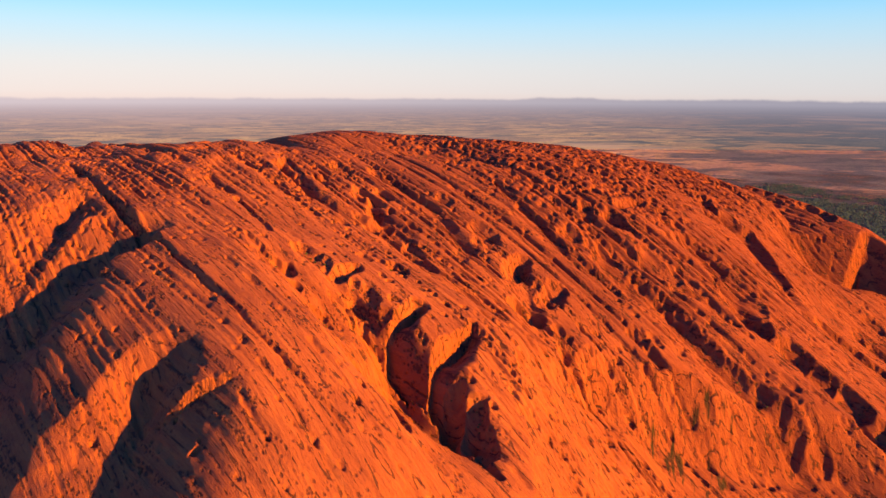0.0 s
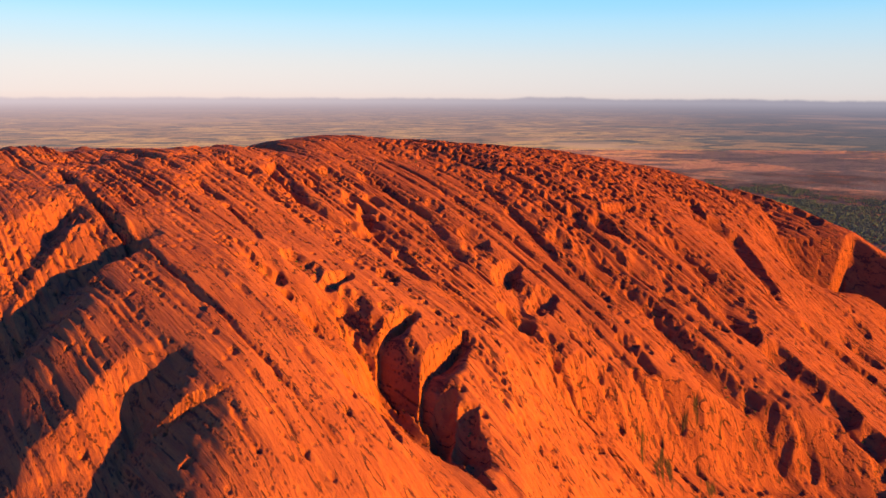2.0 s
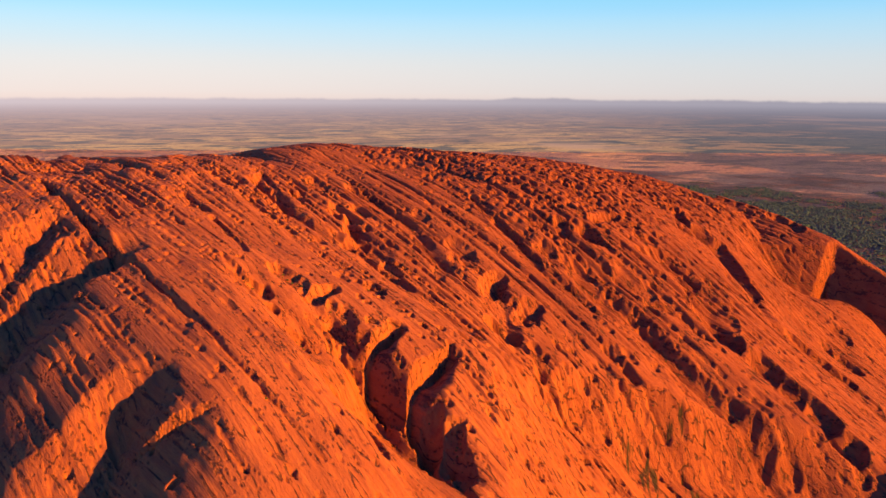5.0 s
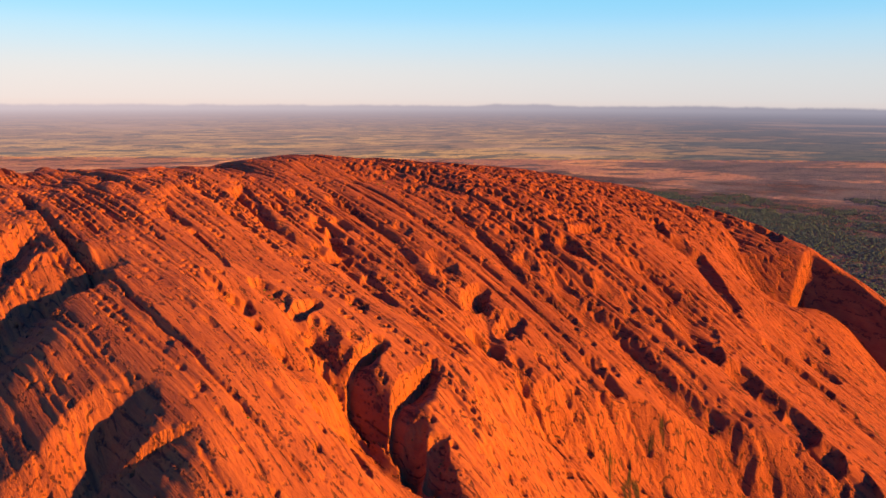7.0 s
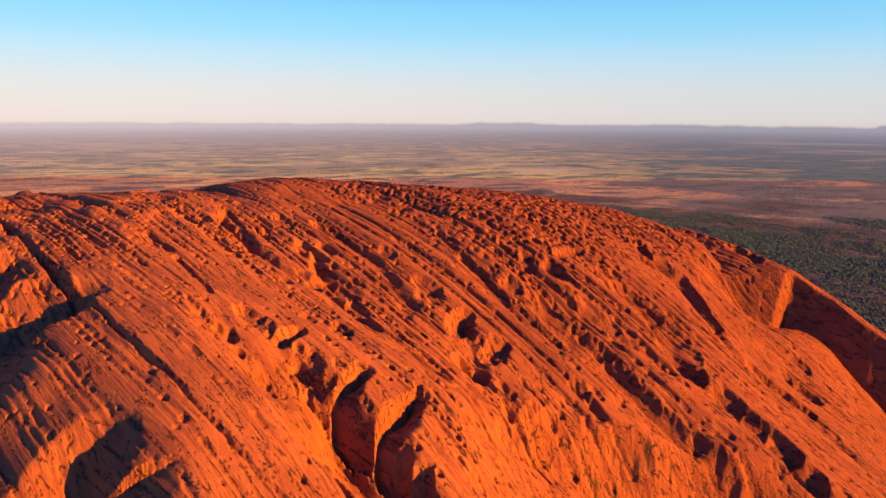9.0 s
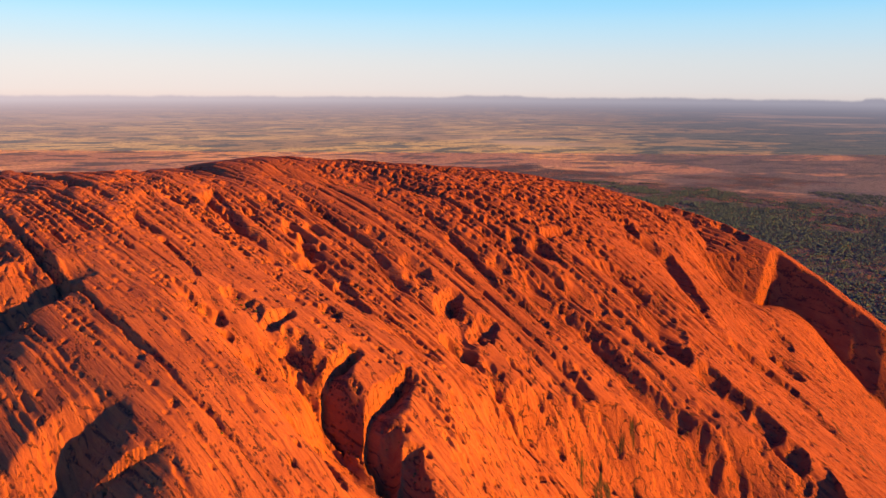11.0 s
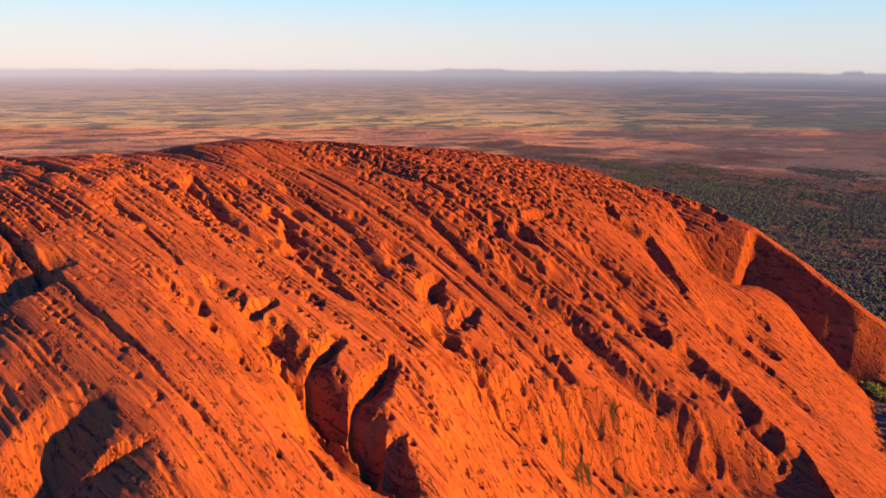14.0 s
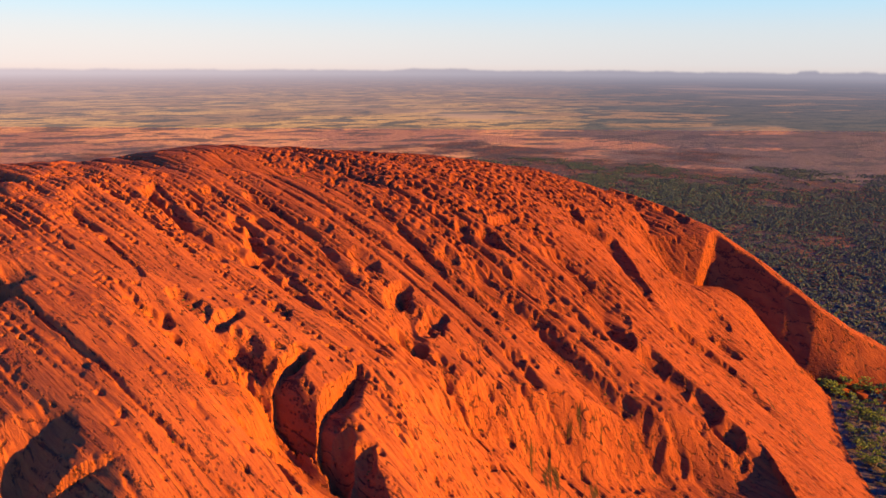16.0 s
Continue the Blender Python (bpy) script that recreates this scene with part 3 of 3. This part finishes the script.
def ribs(a, s):
    ws = s + 5 * value_noise(a / 160, s / 60, 31) + 1.0 * value_noise(a / 30, s / 14, 32)
    k = np.clip(np.searchsorted(edges, ws.ravel()).reshape(ws.shape) - 1, 0, 257)
    wide = edges[k + 1] - edges[k]
    t = (ws - edges[k]) / wide
    calm = 0.35 + 0.9 * smooth(-0.22, 0.18, value_noise(a / 120, s / 60, 9))
    plain = smooth(-390, -300, a) * smooth(560, 660, s)
    calm *= 1 - 0.75 * plain
    quiet = (1 - smooth(260, 430, s)) * smooth(-760, -640, a)
    front = smooth(-360, -310, a) * smooth(330, 400, s) * (1 - smooth(600, 680, s))
    calm *= (1 - 0.6 * quiet) * (1 - 0.5 * front)
    rough_left = smooth(-660, -760, a) * (1 - smooth(380, 520, s))
    rough_top = smooth(560, 680, s) * (1 - smooth(-560, -440, a))
    lift = lambda q: LIFT[q] * (0.55 + 1.2 * value_noise(a / 140, q * 3.7, 33))
    x = smooth(0.0, 1.0, np.clip((t * wide - wide + 1.8) / 1.8, 0, 1))
    r = 0.55 * calm * ((1 - x) * lift(k) + x * lift(k + 1))
    r += 0.11 * wide * calm * (1 - (2 * t - 1) ** 2)
    # joints, broken into rows of holes
    for q, d in ((k, t * wide), (k + 1, (1 - t) * wide)):
        hole = smooth(-0.05, 0.12, value_noise(a / 7.0, q * 5.3, 34)) * (0.3 + 0.7 * smooth(-0.15, 0.1, value_noise(a / 75, q * 2.9, 35)))
        r -= (0.35 + JOINT[q] * (1.8 + 5.5 * hole)) * (0.25 + 0.75 * calm) * (1 - 0.4 * rough_top) * np.exp(-(d / (1.3 + 1.6 * JOINT[q])) ** 4)
    # beads: rows of small round holes on some joints
    for q, d in ((k, t * wide), (k + 1, (1 - t) * wide)):
        u = a / 8.5 + 0.5 * value_noise(a / 25, q * 2.3, 40) + TABLE[(q * 31) % 256, 5]
        cell = np.floor(u).astype(int)
        luck, off, big = (TABLE[(cell * 5 + j * 53) % 256, (q * 7 + j * 11) % 256] for j in (1, 2, 3))
        there = (luck < 0.04 + 0.75 * smooth(0.0, 0.2, value_noise(a / 80, q * 4.1, 38)) * (1 - 0.85 * quiet)) & (TABLE[(q * 19) % 256, 9] < 0.75)
        wob = 1 + 0.9 * value_noise(a / 2.6, s / 2.6, 39)
        hole = wob * np.hypot((u - cell - 0.32 - 0.36 * off) / (0.13 + 0.3 * big * big), d / (0.9 + 2.4 * big * big))
        r -= (2.0 + 3.6 * big) * (1 - 0.6 * plain) * there * np.clip(1 - hole ** 2.8, 0, 1)
    for wave, size, shift in ((58.0, 8.0, 1), (24.0, 3.6, 2)):
        r += size * value_noise(s / wave, a / (wave * 11), shift) * (1 - 0.45 * quiet) * (1 - 0.5 * plain)
    # pits along the beds, thick on the far shoulder
    wa, wz = a + 1.5 * value_noise(a / 4, s / 4, 36), s + 1.5 * value_noise(a / 4, s / 4, 37)
    r -= (6.5 * rough_top + 0.9 * rough_left) * pit_field(wa, wz, 19.0, 11.0, 0.8, 1)
    r -= (2.8 + 2.7 * rough_top + 1.0 * rough_left) * pit_field(wa, wz, 11.0, 7.5, (0.10 + 0.45 * rough_top + 0.18 * rough_left) * (1 - 0.8 * quiet), 2)
    r -= 2.2 * pit_field(wa, wz, 8.0, 5.5, (0.05 + 0.22 * rough_top + 0.1 * rough_left) * (1 - 0.7 * quiet), 3)
    r -= 3.6 * (1 - 0.7 * front) * pit_field(wa, wz, 40.0, 17.0, 0.08 * (1 - quiet), 4)
    # thin laminae, each a low step with its broken edge facing down the beds
    for pitch, size, seed in ((5.2, 0.45, 71), (2.9, 0.28, 72)):
        v = (s + 3.0 * value_noise(a / 130, s / 40, seed) + 0.5 * value_noise(a / 18, s / 9, seed + 9)) / pitch
        row = np.floor(v).astype(int)
        f = v - row
        weight = 0.1 + 0.9 * smooth(-0.05, 0.3, value_noise(a / 90, row * 1.7, seed + 3))
        r += size * weight * (1 - 0.5 * plain) * (f - smooth(0.72, 1.0, f) - 0.3)
    r += 7.0 * rough_left * value_noise(a / 46, s / 34, 17)
    r += 1.8 * value_noise(a / 60, s / 26, 11) + 0.5 * value_noise(a / 17, s / 5, 12) + 0.25 * value_noise(a / 6, s / 3, 14)
    return r


def height(x, y):
    a, s = to_beds(x, y)
    far_wall = smooth(1035, 1060, s) * smooth(-440, -400, a)
    z = base(a, s)
    return z + (ribs(a, s) * (1 - 0.65 * far_wall) + cuts(a, s)) * (0.15 + 0.85 * smooth(5, 60, z))      # worn smooth at the foot


# ---- meshes from arrays ----
def array_mesh(name, verts, faces, mat, flat=False, normals=None):
    """A mesh from arrays of places and of faces with equal corner counts."""
    verts, faces = np.asarray(verts, np.float32), np.asarray(faces, np.int32)
    me = bpy.data.meshes.new(name)
    me.vertices.add(len(verts))
    me.vertices.foreach_set("co", verts.ravel())
    me.loops.add(faces.size)
    me.loops.foreach_set("vertex_index", faces.ravel())
    me.polygons.add(len(faces))
    me.polygons.foreach_set("loop_start", np.arange(0, faces.size, faces.shape[1], dtype=np.int32))
    me.polygons.foreach_set("use_smooth", np.full(len(faces), not flat))
    me.update(calc_edges=True)
    if normals is not None:
        me.normals_split_custom_set_from_vertices(normals)
    me.materials.append(mat)
    return me


def child(name, me, parent, label=""):
    ob = new(name, me)
    ob.parent = parent
    return tagged(ob, label)


def quads(h, w):
    k = np.arange(h * w).reshape(h, w)
    return np.stack([k[:-1, :-1], k[:-1, 1:], k[1:, 1:], k[1:, :-1]], -1).reshape(-1, 4)


# ---- the plain ----
gx = np.concatenate([-np.geomspace(60000, 2000, 20), np.linspace(-1900, 1900, 60), np.geomspace(2000, 60000, 20)])
GX, GY = np.meshgrid(gx, gx)
ground = new("ground", array_mesh("ground", np.stack([GX, GY, 0 * GX], -1).reshape(-1, 3), quads(*GX.shape), ground_mat))
tagged(ground, "wide flat desert plain of red sand, dry grass and scrub", "ground", kind="structure")

# ---- the rock ----
av = np.concatenate([np.arange(-1300.0, -1080.0, 8.0), np.arange(-1080.0, 40.0, 1.6), np.arange(40.0, 200.0, 8.0)])
sv = np.concatenate([np.arange(-300.0, 20.0, 6.0), np.arange(20.0, 1200.0, 1.0), np.arange(1200.0, 1500.0, 6.0)])
A, S = np.meshgrid(av, sv)
X, Y = from_beds(A, S)
Z = height(X, Y)
slope_s, slope_a = np.gradient(Z, sv, av)
N = np.stack([-(slope_a * CA + slope_s * SA), -(-slope_a * SA + slope_s * CA), np.ones_like(Z)], -1).reshape(-1, 3)
N /= np.linalg.norm(N, axis=1, keepdims=True)
V = np.stack([X, Y, np.maximum(Z, -6.0)], -1).reshape(-1, 3)
Q = quads(*Z.shape)
Q = Q[(Z.ravel()[Q] > -5.0).any(1)]                     # nothing far below the plain
mid_a, mid_s = A.ravel()[Q].mean(1), S.ravel()[Q].mean(1)
floor_line = np.array(GULLIES[-1][0], float)
zone = np.where(mid_a < -640, 1, 0)
front_edge = np.interp(X.ravel()[Q].mean(1), [p[0] for p in SCARP], [p[1] for p in SCARP])
zone = np.where((Y.ravel()[Q].mean(1) < front_edge) & (mid_s > 330) & (mid_s < 720), 2, zone)
zone = np.where((mid_a > -430) & (mid_s > np.interp(mid_a, floor_line[:, 0], floor_line[:, 1])), 3, zone)
rock = tagged(new("sandstone_monolith"), "huge red sandstone dome with steep parallel bedding ribs and pits", "rock formation")
for k, (part_name, words) in enumerate((("ribbed_flank", "ribbed orange flank with rows of pits"), ("crown", "pitted rounded top with patches of shade"),
                                        ("front_cliff", "steep smooth face with dark water stains"), ("buttress", "steep rounded buttress with a shaded side"))):
    own = Q[zone == k]
    used, idx = np.unique(own, return_inverse=True)
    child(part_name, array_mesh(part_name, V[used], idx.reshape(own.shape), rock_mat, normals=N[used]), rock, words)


# ---- plants ----
OCTA = np.array([(1, 0, 0), (-1, 0, 0), (0, 1, 0), (0, -1, 0), (0, 0, 1), (0, 0, -1)], float)
OCTA_F = np.array([(0, 2, 4), (2, 1, 4), (1, 3, 4), (3, 0, 4), (2, 0, 5), (1, 2, 5), (3, 1, 5), (0, 3, 5)])


def clumps(places, sizes, gen, squash=0.75):
    """Ragged eight-sided tufts, joined."""
    n = len(places)
    v = OCTA[None] * (0.65 + 0.7 * gen.random((n, 6, 1))) + gen.normal(0, 0.16, (n, 6, 3))
    turn = gen.random(n) * 6.283
    c, s = np.cos(turn)[:, None], np.sin(turn)[:, None]
    v = np.stack([v[..., 0] * c - v[..., 1] * s, v[..., 0] * s + v[..., 1] * c, v[..., 2] * squash], -1)
    v = v * np.asarray(sizes)[:, None, None] + np.asarray(places)[:, None, :]
    f = OCTA_F[None] + 6 * np.arange(n)[:, None, None]
    return v.reshape(-1, 3), f.reshape(-1, 3)


def stem(points, radii, sides=6):
    """A tapered limb through some points."""
    ang = np.arange(sides) * 2 * math.pi / sides
    v = np.concatenate([np.array(p)[None] + r * np.stack([np.cos(ang), np.sin(ang), 0 * ang], -1) for p, r in zip(points, radii)])
    k = np.arange(sides)
    f = np.concatenate([np.stack([k + i * sides, (k + 1) % sides + i * sides, (k + 1) % sides + (i + 1) * sides, k + (i + 1) * sides], -1) for i in range(len(points) - 1)])
    return v, f


def tree_meshes(gen, tall, wide):
    """Trunk with limbs, and a crown of tufts, with the foot at the origin."""
    tips, vs, fs, base_i = [], [], [], 0
    fork = (gen.normal(0, 0.2), gen.normal(0, 0.2), tall * 0.35)
    limbs = [([(0, 0, -0.4), (0.1, 0, tall * 0.18), fork], (0.032 * tall, 0.026 * tall, 0.02 * tall))]
    for k in range(6):
        turn, out = k * 1.05 + gen.random() * 0.6, wide * (0.25 + 0.3 * gen.random())
        tip = (math.cos(turn) * out, math.sin(turn) * out, tall * (0.62 + 0.25 * gen.random()))
        bend = (tip[0] * 0.55, tip[1] * 0.55, tall * 0.52)
        limbs.append(([fork, bend, tip], (0.016 * tall, 0.011 * tall, 0.005 * tall)))
        tips.append(tip)
    for pts, rad in limbs:
        v, f = stem(pts, rad)
        vs.append(v)
        fs.append(f + base_i)
        base_i += len(v)
    trunk = array_mesh("trunk", np.concatenate(vs), np.concatenate(fs), bark_mat)
    where = []
    for tip in tips + [(0, 0, tall * 0.88)]:
        for _ in range(9):
            where.append(np.array(tip) + gen.normal(0, 1, 3) * (wide * 0.13, wide * 0.13, tall * 0.07))
    v, f = clumps(where, wide * (0.05 + 0.07 * gen.random(len(where))), gen)
    return trunk, array_mesh("crown", v, f, leaf_mat, flat=True)


gen = np.random.default_rng(21)
kinds = []
for tall, wide in ((11.0, 9.5), (9.0, 9.0), (8.0, 6.5), (13.0, 10.5), (6.0, 6.5)):
    t = new("tree")
    trunk_me, crown_me = tree_meshes(gen, tall, wide)
    child("trunk", trunk_me, t)
    child("crown", crown_me, t)
    kinds.append(tagged(t, "tall gum tree with an open grey-green crown, beside the rock" if tall > 10 else "low spreading desert tree with a ragged green crown", "tree", "trees at the foot of the rock"))

fx, fy = 590 + 380 * gen.random(3000), 480 + 440 * gen.random(3000)
reach = 25 + 60 * gen.random(3000) ** 2
near = np.max([height(fx + reach * math.cos(q), fy + reach * math.sin(q)) for q in np.arange(0, 6.28, 0.785)], axis=0)
foot = []
for x, y in np.stack([fx, fy], -1)[(near > 0) & (height(fx, fy) < -4)]:
    if len(foot) < 130 and all(math.hypot(x - u, y - v) > 5.0 for u, v in foot):
        foot.append((x, y))
for k, (x, y) in enumerate(foot):
    m = pose(x, y, 0, 0, 0, gen.random() * 360) @ Matrix.Diagonal((*[0.85 + 0.6 * gen.random()] * 3, 1))
    if k < len(kinds):
        kinds[k].matrix_world = m
    else:
        copy_thing(kinds[int(gen.integers(len(kinds)))], m)

# woodland on the plain, thinning out with distance
n = 125000
turn = np.radians(8 + 37 * gen.random(n))
far_out = np.sqrt(750.0 ** 2 + (3500.0 ** 2 - 750.0 ** 2) * gen.random(n))
turn[:18000] -= radians(38)
far_out[:18000] = 2700 + 1000 * gen.random(18000)
wx_, wy_ = np.sin(turn) * far_out, np.cos(turn) * far_out
thick = value_noise(wx_ / 160, wy_ / 160, 61) + 0.6 * value_noise(wx_ / 45, wy_ / 45, 62) + 0.25 - 0.6 * smooth(2200, 3500, far_out)
ok = (thick + 0.5 * gen.random(n) > 0.12) & (height(wx_, wy_) < -5)
wx_, wy_ = wx_[ok], wy_[ok]
tall = 2.2 + 4.5 * gen.random(len(wx_)) ** 1.5
p1 = np.stack([wx_, wy_, tall * 0.55], -1)
p2 = p1 + gen.normal(0, 1, p1.shape) * (1.3, 1.3, 0.5)
v, f = clumps(np.concatenate([p1, p2]), np.concatenate([tall * 0.55, tall * 0.42]), gen, 0.85)
tagged(new("woodland", array_mesh("woodland", v, f, wood_leaf_mat, flat=True)), "open mulga woodland of dark grey-green trees on the plain", "woodland", kind="stuff")

# shrubs in the joints and hollows of the rock
pa, ps = -980 + 800 * gen.random(60000), 60 + 1000 * gen.random(60000)
sunk = cuts(pa, ps) + ribs(pa, ps) - 0.25 * sum(ribs(pa + da, ps + ds) + cuts(pa + da, ps + ds) for da, ds in ((9, 0), (-9, 0), (0, 9), (0, -9)))
top = ((pa + 745) / 40) ** 2 + ((ps - 592) / 26) ** 2 < 1
pick = (sunk < -2.6) & (gen.random(60000) < 0.45) | top & (gen.random(60000) < 0.4)
pa, ps = pa[pick][:4500], ps[pick][:4500]
px_, py_ = from_beds(pa, ps)
sz = 0.45 + 0.9 * gen.random(len(pa)) ** 2
v, f = clumps(np.stack([px_, py_, height(px_, py_) + sz * 0.3], -1), sz, gen)
tagged(new("rock_shrubs", array_mesh("rock_shrubs", v, f, shrub_mat, flat=True)), "small dry shrubs rooted in the joints of the rock", "shrubs", kind="stuff")


# ---- fallen boulders at the foot of the buttress ----
def boulder_mesh(gen):
    bm = bmesh.new()
    bmesh.ops.create_icosphere(bm, subdivisions=3, radius=1.0)
    cut = [(Vector(gen.normal(0, 1, 3)).normalized(), 0.55 + 0.3 * gen.random()) for _ in range(9)]
    for v in bm.verts:
        for way, far in cut:
            over = v.co.dot(way) - far
            if over > 0:
                v.co -= way * over * 0.85
        v.co += v.co.normalized() * 0.06 * noise.noise(v.co * 3.0)
        v.co.z *= 0.72
    me = bpy.data.meshes.new("boulder")
    bm.to_mesh(me)
    bm.free()
    me.materials.append(boulder_mat)
    return me


stones = [boulder_mesh(gen) for _ in range(4)]
for k in range(26):
    a0, s0 = -196 + 78 * gen.random(), 1052 + 44 * gen.random()
    x, y = from_beds(a0, s0)
    z = float(height(np.array([x]), np.array([y]))[0])
    if z > 8:
        continue
    size = 1.6 + 6.5 * gen.random() ** 2
    ob = new("boulder", stones[k % 4])
    ob.matrix_world = pose(x, y, max(z, 0) + size * 0.32, 0, 0, gen.random() * 360) @ Matrix.Diagonal((size * 1.25, size, size, 1))
    tagged(ob, "fallen red sandstone boulder among the trees at the rock's foot", "boulder", "fallen boulders")
